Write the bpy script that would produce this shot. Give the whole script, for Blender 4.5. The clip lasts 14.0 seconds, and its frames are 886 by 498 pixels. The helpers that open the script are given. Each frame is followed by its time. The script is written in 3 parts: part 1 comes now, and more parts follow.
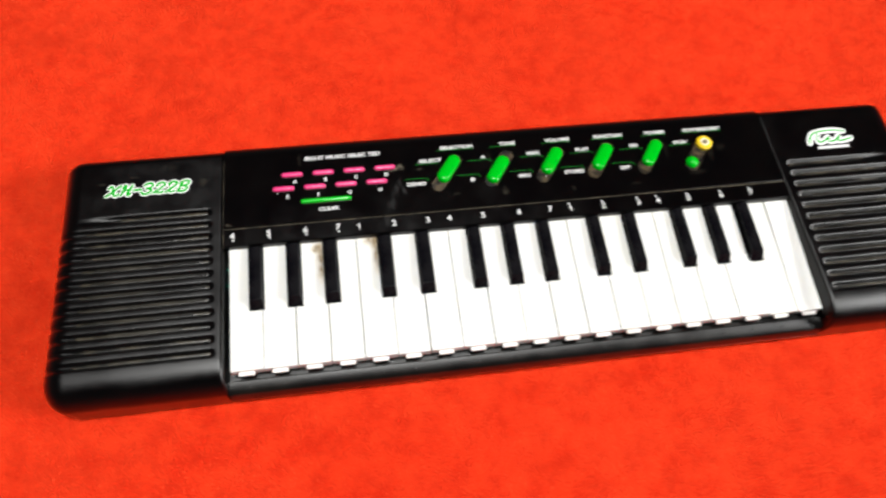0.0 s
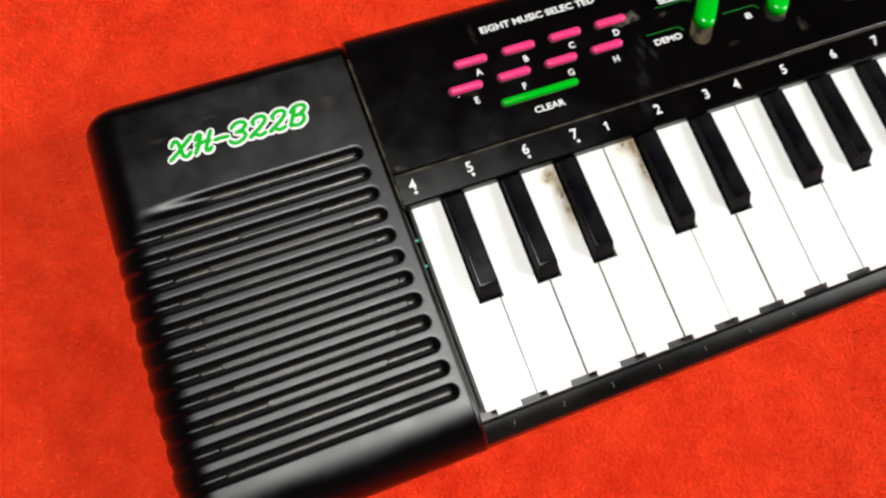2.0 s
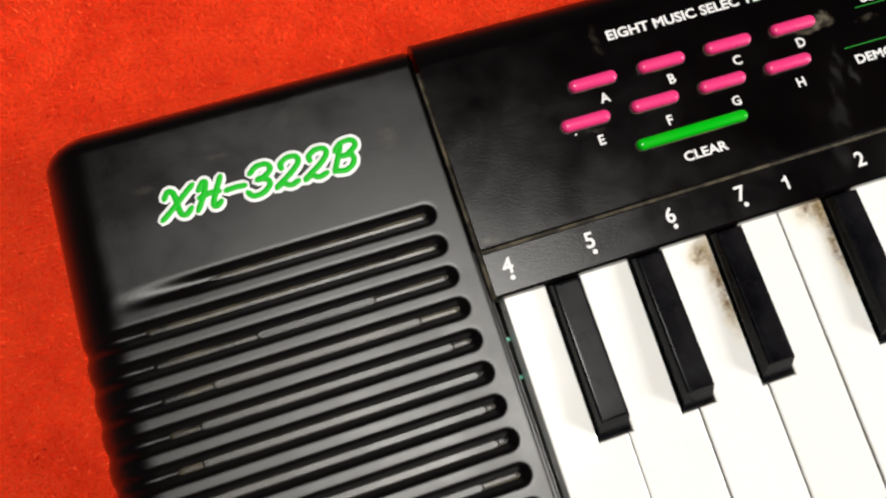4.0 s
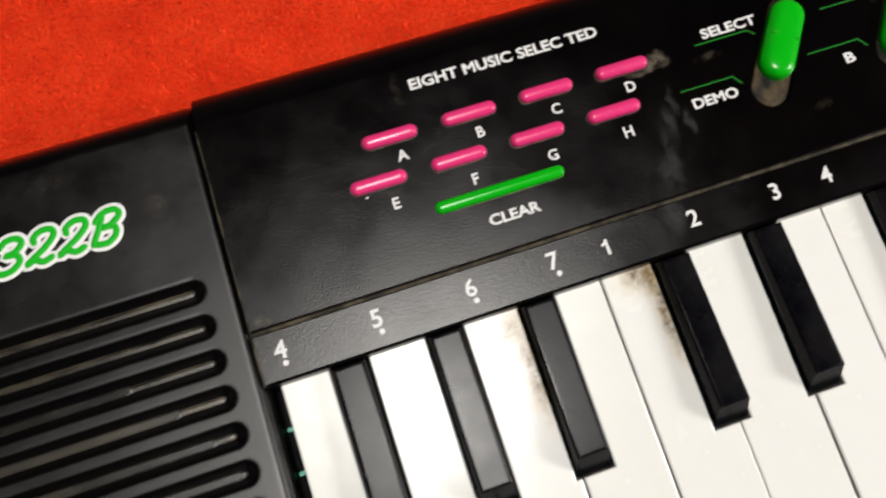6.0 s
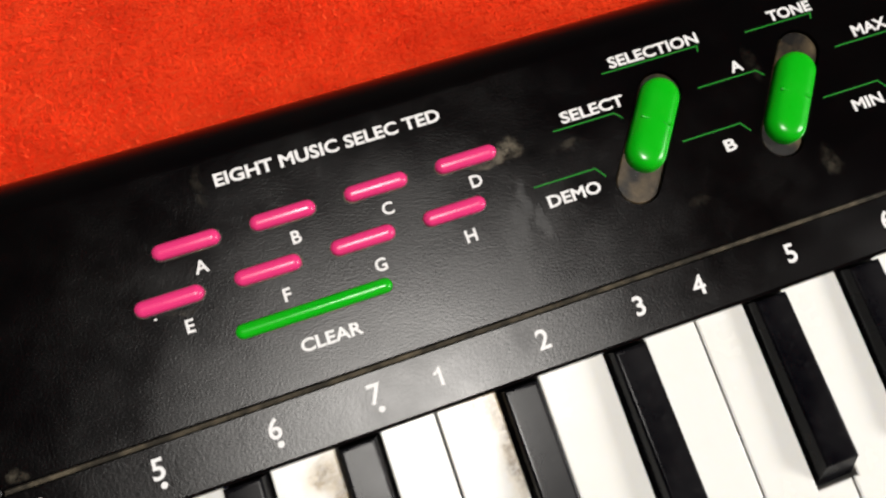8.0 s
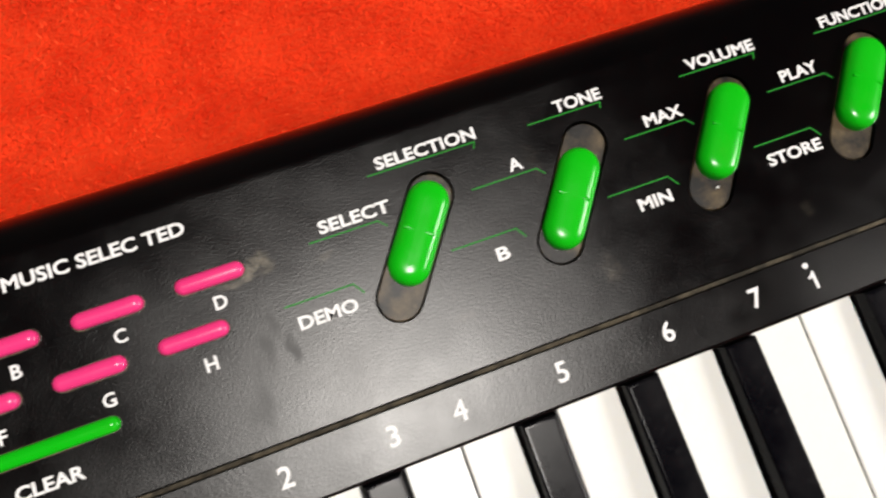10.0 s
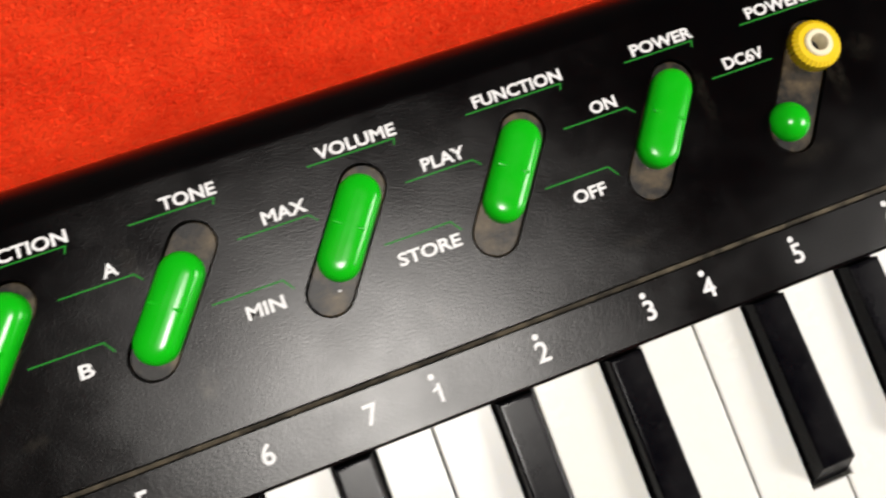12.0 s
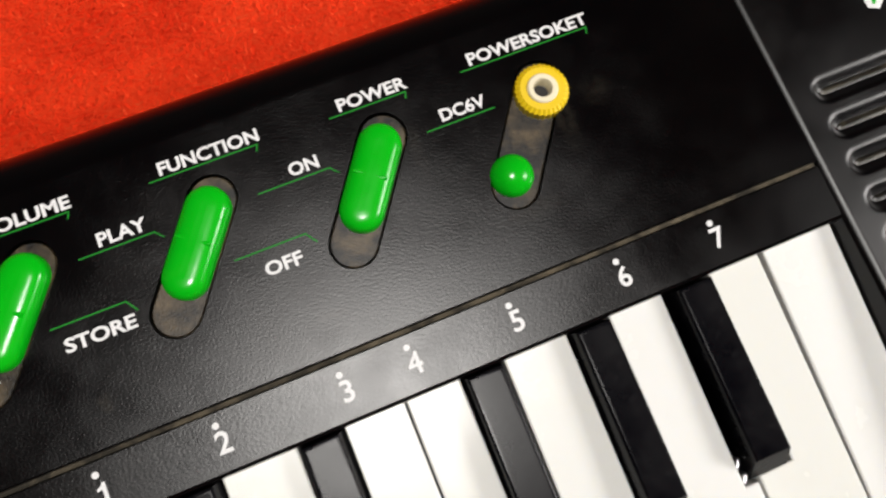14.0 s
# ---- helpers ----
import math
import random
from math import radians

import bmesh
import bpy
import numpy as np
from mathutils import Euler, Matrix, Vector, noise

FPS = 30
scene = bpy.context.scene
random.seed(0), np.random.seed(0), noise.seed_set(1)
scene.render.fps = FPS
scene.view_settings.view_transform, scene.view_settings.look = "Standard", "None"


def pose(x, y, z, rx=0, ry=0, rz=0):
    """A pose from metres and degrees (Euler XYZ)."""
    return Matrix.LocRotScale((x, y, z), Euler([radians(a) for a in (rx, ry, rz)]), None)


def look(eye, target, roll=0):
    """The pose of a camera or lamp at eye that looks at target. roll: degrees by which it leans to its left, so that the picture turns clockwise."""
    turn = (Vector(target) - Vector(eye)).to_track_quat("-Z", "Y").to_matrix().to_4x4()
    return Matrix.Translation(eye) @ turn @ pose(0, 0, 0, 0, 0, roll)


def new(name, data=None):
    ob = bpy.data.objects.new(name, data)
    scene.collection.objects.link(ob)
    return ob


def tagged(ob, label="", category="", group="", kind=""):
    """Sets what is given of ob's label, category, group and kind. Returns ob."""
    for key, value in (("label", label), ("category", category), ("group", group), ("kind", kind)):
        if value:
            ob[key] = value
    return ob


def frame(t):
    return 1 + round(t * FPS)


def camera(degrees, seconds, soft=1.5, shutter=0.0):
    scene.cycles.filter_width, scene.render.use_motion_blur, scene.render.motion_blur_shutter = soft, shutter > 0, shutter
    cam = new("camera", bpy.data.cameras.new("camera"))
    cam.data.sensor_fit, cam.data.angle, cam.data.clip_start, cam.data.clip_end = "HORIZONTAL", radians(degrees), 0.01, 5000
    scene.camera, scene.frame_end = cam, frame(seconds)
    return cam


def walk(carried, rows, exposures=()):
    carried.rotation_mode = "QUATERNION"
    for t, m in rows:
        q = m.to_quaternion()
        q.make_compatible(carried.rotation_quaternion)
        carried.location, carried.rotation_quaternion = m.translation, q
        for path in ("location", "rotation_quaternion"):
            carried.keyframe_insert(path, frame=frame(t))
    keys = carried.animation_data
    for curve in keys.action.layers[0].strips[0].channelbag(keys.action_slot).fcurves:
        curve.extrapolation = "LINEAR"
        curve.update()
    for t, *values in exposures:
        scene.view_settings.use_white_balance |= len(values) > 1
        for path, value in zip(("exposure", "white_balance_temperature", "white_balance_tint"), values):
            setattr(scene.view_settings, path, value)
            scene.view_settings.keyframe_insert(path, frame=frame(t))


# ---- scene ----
cam = camera(66.55, 14.0, 2.3, 0.3)
PATH = [
    (0, (0.05990, -0.14361, 0.29863), (0.09230, -0.01653, 0.02881), 7.57),
    (0.5, (0.00672, -0.11667, 0.26326), (0.05106, 0.00499, -0.00736), 8.70),
    (1, (-0.01841, -0.09110, 0.23402), (0.03752, 0.00711, -0.04388), 12.10),
    (1.5, (-0.02471, -0.07118, 0.20998), (0.03197, 0.01281, -0.07239), 14.29),
    (2, (-0.02771, -0.05912, 0.18904), (0.02354, 0.01306, -0.09760), 15.59),
    (2.5, (-0.02666, -0.04342, 0.16710), (0.01683, 0.02674, -0.12132), 12.98),
    (2.7, (-0.02718, -0.03812, 0.16042), (0.01234, 0.03004, -0.12905), 11.76),
    (4.8, (-0.01823, -0.01249, 0.13848), (0.01800, 0.04473, -0.15378), 14.83),
    (5, (-0.01150, -0.01590, 0.13642), (0.02402, 0.04913, -0.15429), 10.95),
    (5.5, (0.00228, -0.01728, 0.13544), (0.03490, 0.04705, -0.15576), 8.61),
    (6, (0.01850, -0.01528, 0.13487), (0.04911, 0.04829, -0.15672), 7.44),
    (6.5, (0.03106, -0.01374, 0.13264), (0.06323, 0.05252, -0.15818), 7.57),
    (7, (0.03988, -0.01119, 0.12734), (0.07403, 0.05483, -0.16330), 9.08),
    (9.3, (0.06901, 0.00746, 0.12280), (0.10855, 0.05713, -0.17040), 19.27),
    (9.5, (0.07446, 0.00783, 0.12303), (0.11330, 0.05713, -0.17033), 18.93),
    (10, (0.09017, 0.00732, 0.12300), (0.13012, 0.05498, -0.17048), 20.27),
    (10.5, (0.10298, 0.00809, 0.12393), (0.14094, 0.05419, -0.17006), 19.79),
    (11, (0.11590, 0.00821, 0.12269), (0.15280, 0.05133, -0.17189), 21.04),
    (11.5, (0.13186, 0.00749, 0.12154), (0.17047, 0.04620, -0.17343), 25.19),
    (12, (0.15071, 0.00603, 0.12205), (0.18821, 0.04531, -0.17300), 23.47),
    (12.5, (0.16618, 0.00225, 0.12187), (0.20196, 0.04411, -0.17304), 19.60),
    (13, (0.17839, 0.00008, 0.12004), (0.21359, 0.04417, -0.17461), 17.24),
    (13.5, (0.18937, 0.00047, 0.11839), (0.22176, 0.04280, -0.17684), 15.66),
    (14, (0.19639, -0.00139, 0.11818), (0.23201, 0.04475, -0.17610), 15.61),
]
EXPOSURES = [(0, 0.24, 6300, 9), (0.5, 0.22, 6300, 9), (1.5, 0.12, 6300, 8), (2.5, 0.10, 6350, 8), (5, -0.05, 6600, 10), (6.5, -0.24, 6550, 10),
             (9.5, 0.08, 6650, 11), (11, 0.06, 6650, 11), (12.5, -0.10, 6600, 11), (14, -0.20, 6500, 11)]
walk(cam, [(t, look(eye, target, roll)) for t, eye, target, roll in PATH], EXPOSURES)

# ---- light: a closed plain room with an added overhead lamp and a side lamp ----
world = bpy.data.worlds.new("world")
scene.world = world
world.use_nodes = True
world.node_tree.nodes["Background"].inputs[0].default_value = (1.0, 0.95, 0.9, 1)
world.node_tree.nodes["Background"].inputs[1].default_value = 0.005


def area_lamp(name, place, target, size, power, colour):
    data = bpy.data.lights.new(name, "AREA")
    data.shape, data.size, data.energy, data.color = "DISK", size, power, colour
    ob = new(name, data)
    ob.matrix_world = look(place, target)
    return tagged(ob, kind="structure")


# Added overhead light, standing in for a torch that moves with the camera.
area_lamp("overhead_stand_in", (0.10, -0.16, 2.45), (0.10, 0.0, 0), 0.40, 66, (1.0, 0.97, 0.92))
area_lamp("side_lamp", (1.75, -0.55, 1.05), (0.1, 0, 0), 0.60, 36, (1.0, 0.97, 0.93))


# ---- materials ----
def node(tree, kind, **values):
    n = tree.nodes.new(kind)
    for key, value in values.items():
        n.inputs[key.replace("_", " ")].default_value = value
    return n


def plain(name, base, rough=0.5, spec=0.5, metal=0.0):
    m = bpy.data.materials.new(name)
    m.use_nodes = True
    b = m.node_tree.nodes["Principled BSDF"]
    b.inputs["Base Color"].default_value = (*base, 1)
    b.inputs["Roughness"].default_value = rough
    b.inputs["Specular IOR Level"].default_value = spec
    b.inputs["Metallic"].default_value = metal
    return m, m.node_tree, b


def noise_ramp(t, vec, scale, lo, hi, detail=4.0, rough=0.6):
    n = node(t, "ShaderNodeTexNoise", Scale=scale, Detail=detail, Roughness=rough)
    t.links.new(vec, n.inputs["Vector"])
    r = t.nodes.new("ShaderNodeMapRange")
    r.inputs["From Min"].default_value, r.inputs["From Max"].default_value = lo, hi
    t.links.new(n.outputs["Fac"], r.inputs["Value"])
    return r.outputs["Result"]


def mix_colour(t, fac, a, b):
    n = t.nodes.new("ShaderNodeMix")
    n.data_type = "RGBA"
    for s, v in ((n.inputs["Factor"], fac), (n.inputs["A"], a), (n.inputs["B"], b)):
        if isinstance(v, tuple):
            s.default_value = (*v, 1)
        elif isinstance(v, float):
            s.default_value = v
        else:
            t.links.new(v, s)
    return n.outputs["Result"]


def maths(t, op, a, b=0.0):
    n = t.nodes.new("ShaderNodeMath")
    n.operation, n.use_clamp = op, op in ("ADD", "MULTIPLY")
    for s, v in zip(n.inputs, (a, b)):
        if isinstance(v, float):
            s.default_value = v
        else:
            t.links.new(v, s)
    return n.outputs[0]


def place_of(t):
    return t.nodes.new("ShaderNodeTexCoord").outputs["Object"]


def bump(t, b, height, strength, distance):
    n = node(t, "ShaderNodeBump", Strength=strength, Distance=distance)
    t.links.new(height, n.inputs["Height"])
    t.links.new(n.outputs["Normal"], b.inputs["Normal"])


def blot(t, p, spot):
    """A soft oval spot (x, y, radius_x, radius_y, amount), in mm in the object's own plane."""
    x, y, rx, ry, amount = spot
    wave = node(t, "ShaderNodeTexNoise", Scale=420.0, Detail=4.0)
    t.links.new(p, wave.inputs["Vector"])
    warp = t.nodes.new("ShaderNodeVectorMath")
    warp.operation = "MULTIPLY_ADD"
    t.links.new(wave.outputs["Color"], warp.inputs[0])
    warp.inputs[1].default_value, warp.inputs[2].default_value = (0.0026, 0.0026, 0), (-0.0013, -0.0013, 0)
    moved = t.nodes.new("ShaderNodeVectorMath")
    t.links.new(p, moved.inputs[0])
    t.links.new(warp.outputs[0], moved.inputs[1])
    p = moved.outputs[0]
    sep = t.nodes.new("ShaderNodeSeparateXYZ")
    t.links.new(p, sep.inputs[0])
    dx = maths(t, "DIVIDE", maths(t, "SUBTRACT", sep.outputs[0], x / 1000), rx / 1000)
    dy = maths(t, "DIVIDE", maths(t, "SUBTRACT", sep.outputs[1], y / 1000), ry / 1000)
    d = maths(t, "SQRT", maths(t, "ADD", maths(t, "POWER", maths(t, "ABSOLUTE", dx), 2.0), maths(t, "POWER", maths(t, "ABSOLUTE", dy), 2.0)))
    near = maths(t, "MULTIPLY", maths(t, "SUBTRACT", 1.0, d), 1.5)
    return maths(t, "MULTIPLY", near, amount)


def black_plastic(name, base, dust, rough, grain, dust_colour=(0.10, 0.085, 0.06), gloss=0.5, stains=(), wipes=(), film_scale=45.0, streak=1.0):
    """Moulded black plastic with a fine leathery grain, wiped smears and a film of dust."""
    m, t, b = plain(name, base, rough, gloss)
    p = place_of(t)
    q = p
    if streak != 1.0:
        squeeze = t.nodes.new("ShaderNodeVectorMath")
        squeeze.operation = "MULTIPLY"
        t.links.new(p, squeeze.inputs[0])
        squeeze.inputs[1].default_value = (streak, 1, 1)
        q = squeeze.outputs[0]
    film = noise_ramp(t, q, film_scale, 0.42, 0.68)
    speck = noise_ramp(t, p, 620.0, 0.60, 0.78, 2.0)
    f = maths(t, "ADD", maths(t, "MULTIPLY", film, dust), maths(t, "MULTIPLY", speck, dust * 0.5))
    rough_edge = noise_ramp(t, p, 500.0, 0.38, 0.66, 5.0, 0.75)
    tone = mix_colour(t, f, base, dust_colour)
    for spot in stains:
        tone = mix_colour(t, maths(t, "MULTIPLY", blot(t, p, spot), rough_edge), tone, (0.20, 0.175, 0.13))
    r = maths(t, "ADD", maths(t, "MULTIPLY", noise_ramp(t, p, 90.0, 0.3, 0.7), 0.06), rough - 0.03)
    for spot in wipes:
        r = maths(t, "ADD", r, maths(t, "MULTIPLY", blot(t, p, spot), noise_ramp(t, p, 260.0, 0.3, 0.5)))
    sheen = t.nodes.new("ShaderNodeBsdfAnisotropic")
    sheen.distribution = "BECKMANN"
    sheen.inputs["Color"].default_value = (1, 1, 1, 1)
    t.links.new(r, sheen.inputs["Roughness"])
    body = t.nodes.new("ShaderNodeBsdfDiffuse")
    t.links.new(tone, body.inputs["Color"])
    edge = node(t, "ShaderNodeFresnel", IOR=1.45)
    both = t.nodes.new("ShaderNodeMixShader")
    t.links.new(maths(t, "MULTIPLY", edge.outputs[0], 2.0 * gloss), both.inputs[0])
    t.links.new(body.outputs[0], both.inputs[1])
    t.links.new(sheen.outputs[0], both.inputs[2])
    t.links.new(both.outputs[0], t.nodes["Material Output"].inputs["Surface"])
    t.nodes.remove(b)
    if grain:
        n = node(t, "ShaderNodeBump", Strength=grain, Distance=0.0002)
        pebble = node(t, "ShaderNodeTexNoise", Scale=3000.0, Detail=2.0, Roughness=0.5)
        t.links.new(p, pebble.inputs["Vector"])
        t.links.new(pebble.outputs["Fac"], n.inputs["Height"])
        for shader in (sheen, body):
            t.links.new(n.outputs["Normal"], shader.inputs["Normal"])
    return m


M_PANEL = black_plastic("panel_black", (0.0010, 0.0010, 0.0012), 0.006, 0.335, 0.125, gloss=0.43,
                        stains=((77.5, 30.0, 2.6, 2.0, 0.9), (75.0, 28.6, 5.0, 1.0, 0.6), (31.2, 37.8, 0.9, 4.0, 0.10), (126.2, 12.2, 1.6, 3.2, 0.16), (159.0, 10.5, 1.4, 1.6, 0.10),
                                (237.5, 27.0, 3.2, 3.0, 0.04), (121.0, 31.5, 1.2, 4.0, 0.08), (209.5, 27.5, 1.6, 6.0, 0.05), (222.0, 13.5, 5.5, 2.2, 0.06), (231.5, 24.0, 2.0, 6.0, 0.06),
                                (87.0, 27.4, 3.4, 0.8, 0.16), (103.0, 12.5, 2.0, 1.2, 0.08), (190.0, 10.0, 3.0, 1.0, 0.05), (24.0, 20.6, 3.0, 0.7, 0.20), (-1.5, 6.2, 1.6, 0.9, 0.4)),
                        wipes=((77.0, 21.4, 1.1, 4.0, 0.10), (75.2, 17.6, 1.3, 4.6, 0.09), (73.4, 13.4, 1.7, 5.0, 0.08), (71.6, 8.6, 2.2, 5.0, 0.06), (78.6, 17.0, 1.0, 3.0, 0.11), (69.5, 2.0, 2.6, 4.0, 0.06)))
M_CASE = black_plastic("case_black", (0.0010, 0.0010, 0.0012), 0.006, 0.41, 0.09, gloss=0.56,
                       stains=((-13.5, 31.0, 2.6, 2.4, 0.16), (-44.0, 36.0, 3.0, 0.7, 0.12), (-58.0, 33.5, 2.5, 0.8, 0.14), (-30.0, 40.0, 8.0, 2.0, 0.05)))
M_TRAY = black_plastic("tray_black", (0.003, 0.003, 0.003), 0.04, 0.42, 0.1, gloss=0.5)
# Key dust is partly real, partly raised to stand for light on the sides.
M_BLACK_KEY = black_plastic("black_key", (0.0016, 0.0016, 0.0026), 0.13, 0.28, 0.0, (0.060, 0.058, 0.058), 0.15, film_scale=70.0)
M_DUST = black_plastic("dusty_groove", (0.020, 0.017, 0.012), 0.8, 0.85, 0.3, (0.11, 0.090, 0.060), 0.2, film_scale=300.0)
M_TRACK = black_plastic("dusty_track", (0.005, 0.0045, 0.004), 0.8, 0.45, 0.2, (0.095, 0.068, 0.036), 0.35, film_scale=260.0)
M_CLOTH = black_plastic("speaker_insert", (0.005, 0.005, 0.0045), 0.45, 0.38, 0.2, (0.075, 0.066, 0.048), 0.5, film_scale=120.0, streak=0.3)
M_SLOT_DUST = black_plastic("slot_dust", (0.0035, 0.0035, 0.003), 0.62, 0.38, 0.2, (0.095, 0.081, 0.055), 0.5, film_scale=420.0, streak=0.2)


def glossy(name, base, rough, dirt=0.0, scatter=0.0, gloss=0.5):
    m, t, b = plain(name, base, rough, gloss)
    p = place_of(t)
    f = noise_ramp(t, p, 160.0, 0.55, 0.8)
    t.links.new(mix_colour(t, maths(t, "MULTIPLY", f, dirt), base, (0.12, 0.09, 0.05)), b.inputs["Base Color"])
    t.links.new(maths(t, "ADD", maths(t, "MULTIPLY", noise_ramp(t, p, 220.0, 0.35, 0.75), 0.12), rough), b.inputs["Roughness"])
    b.inputs["Subsurface Weight"].default_value = scatter
    b.inputs["Subsurface Radius"].default_value = (0.002, 0.002, 0.002)
    return m


M_GREEN = glossy("green_plastic", (0.0005, 0.36, 0.006), 0.17, 0.08, gloss=0.28)
M_PINK = glossy("pink_plastic", (0.64, 0.032, 0.16), 0.24, 0.10, gloss=0.35)
M_YELLOW = glossy("yellow_plastic", (0.68, 0.47, 0.004), 0.36, 0.10)
M_CREAM = glossy("cream_plastic", (0.72, 0.65, 0.46), 0.35, 0.15)
M_WHITE_INK = glossy("white_ink", (0.66, 0.66, 0.66), 0.5, 0.12)
M_GREEN_INK = glossy("green_ink", (0.003, 0.36, 0.010), 0.45, 0.10, gloss=0.2)
M_RULE_INK = glossy("dark_green_ink", (0.003, 0.17, 0.010), 0.5, 0.25, gloss=0.2)
M_PCB = glossy("green_board", (0.0, 0.22, 0.14), 0.4, 0.2)
M_HOLE = black_plastic("socket_hole", (0.006, 0.006, 0.006), 0.1, 0.6, 0.0)
M_METAL = plain("steel_contact", (0.55, 0.55, 0.55), 0.3, 0.5, 1.0)[0]


def white_key_material(name, stains=()):
    """Yellowed white plastic; stains are brown grime spots at (x, y, radius_x, radius_y, amount) in mm on the key."""
    m, t, b = plain(name, (0.80, 0.78, 0.71), 0.24, 0.5)
    p = place_of(t)
    info = t.nodes.new("ShaderNodeObjectInfo")
    tone = mix_colour(t, info.outputs["Random"], (0.71, 0.712, 0.695), (0.67, 0.672, 0.635))
    grey = noise_ramp(t, p, 60.0, 0.5, 0.8)
    tone = mix_colour(t, maths(t, "MULTIPLY", grey, 0.25), tone, (0.55, 0.525, 0.45))
    rough_edge = noise_ramp(t, p, 700.0, 0.30, 0.62, 5.0, 0.75)
    for x, y, rx, ry, amount in stains:
        fac = maths(t, "MULTIPLY", blot(t, p, (x, y, rx, ry, amount)), rough_edge)
        halo = maths(t, "MULTIPLY", blot(t, p, (x, y, rx * 1.7, ry * 1.35, amount * 0.6)), noise_ramp(t, p, 300.0, 0.25, 0.6))
        tone = mix_colour(t, halo, tone, (0.48, 0.35, 0.15))
        tone = mix_colour(t, fac, tone, (0.10, 0.055, 0.018))
    t.links.new(tone, b.inputs["Base Color"])
    t.links.new(maths(t, "ADD", maths(t, "MULTIPLY", grey, 0.2), 0.20), b.inputs["Roughness"])
    b.inputs["Subsurface Weight"].default_value = 0.15
    b.inputs["Subsurface Radius"].default_value = (0.002, 0.0017, 0.0012)
    return m


M_WHITE_KEY = white_key_material("white_key")


def carpet_material(name, pile):
    m, t, b = plain(name, (0.55, 0.02, 0.01), 0.95, 0.04)
    p = place_of(t)
    blotch = noise_ramp(t, p, 85.0, 0.34, 0.66, 4.0, 0.65)
    nap = noise_ramp(t, p, 17.0, 0.36, 0.66, 3.0, 0.6)
    tone = mix_colour(t, blotch, (0.70, 0.018, 0.004), (0.90, 0.042, 0.009))
    tone = mix_colour(t, maths(t, "MULTIPLY", nap, 0.30), tone, (0.95, 0.062, 0.016))
    if pile:
        geo = t.nodes.new("ShaderNodeNewGeometry")
        light = maths(t, "POWER", geo.outputs["Random Per Island"], 5.0)
        dark = maths(t, "MULTIPLY", maths(t, "SUBTRACT", 0.45, geo.outputs["Random Per Island"]), 1.4)
        tone = mix_colour(t, light, tone, (0.97, 0.10, 0.030))
        tone = mix_colour(t, maths(t, "MULTIPLY", dark, 0.15), tone, (0.52, 0.010, 0.002))
    else:
        bump(t, b, noise_ramp(t, p, 900.0, 0.3, 0.7), 0.8, 0.002)
    t.links.new(tone, b.inputs["Base Color"])
    b.inputs["Sheen Weight"].default_value = 0.25
    b.inputs["Sheen Roughness"].default_value = 0.5
    b.inputs["Sheen Tint"].default_value = (1.0, 0.20, 0.06, 1)
    return m


def wall_material():
    m, t, b = plain("unseen_dark_wall", (0.07, 0.065, 0.06), 0.8)
    p = place_of(t)
    t.links.new(mix_colour(t, noise_ramp(t, p, 2.0, 0.3, 0.7), (0.06, 0.055, 0.05), (0.08, 0.075, 0.07)), b.inputs["Base Color"])
    return m


# ---- mesh helpers, all in millimetres; heights over the carpet ----
MM = 0.001
TOP = 26.0


def part(name, bm, material, parent=None, label="", smooth=None, at=(0, 0, 0), turn=(0, 0, 0), crisp=True):
    """Links a bmesh, in mm, as one mesh object under a thing or part. smooth: degrees under which edges are shaded round."""
    bmesh.ops.transform(bm, matrix=Matrix.Scale(MM, 4), verts=bm.verts)
    if smooth is not None:
        for f in bm.faces:
            f.smooth = True
        bm.normal_update()
        for e in bm.edges:
            if len(e.link_faces) == 2:
                level = crisp and max(f.normal.z for f in e.link_faces) > 0.99995
                if e.calc_face_angle(0) > radians(0.7 if level else smooth):
                    e.smooth = False
    mesh = bpy.data.meshes.new(name)
    bm.to_mesh(mesh)
    bm.free()
    mesh.materials.append(material)
    ob = new(name, mesh)
    ob.location = [v * MM for v in at]
    ob.rotation_euler = [radians(v) for v in turn]
    if parent:
        ob.parent = parent
        ob.matrix_parent_inverse = parent.matrix_basis.inverted()
    return tagged(ob, label)


def loft(bm, loops, cap_first=True, cap_last=True):
    rings = [[bm.verts.new(p) for p in loop] for loop in loops]
    n = len(rings[0])
    for a, b in zip(rings, rings[1:]):
        for i in range(n):
            bm.faces.new((a[i], a[(i + 1) % n], b[(i + 1) % n], b[i]))
    if cap_first:
        bm.faces.new(rings[0][::-1])
    if cap_last:
        bm.faces.new(rings[-1])
    return rings


def inset(poly, d):
    """A closed polygon, anticlockwise, moved inwards by d."""
    out = []
    n = len(poly)
    for i in range(n):
        a, b, c = (Vector(poly[j % n]) for j in (i - 1, i, i + 1))
        u, v = (b - a).normalized(), (c - b).normalized()
        nu, nv = Vector((-u.y, u.x)), Vector((-v.y, v.x))
        k = (nu + nv) / max(0.3, 1 + nu.dot(nv))
        out.append((b.x + k.x * d, b.y + k.y * d))
    return out


def prism(bm, poly, z0, z1, edge=0.3, steps=2):
    """An upright block on a polygon with rounded top edges."""
    loops = [[(x, y, z0) for x, y in poly]]
    for k in range(steps + 1):
        a = math.pi / 2 * k / steps
        q = inset(poly, edge * (1 - math.cos(a)))
        loops.append([(x, y, z1 - edge + edge * math.sin(a)) for x, y in q])
    loft(bm, loops)


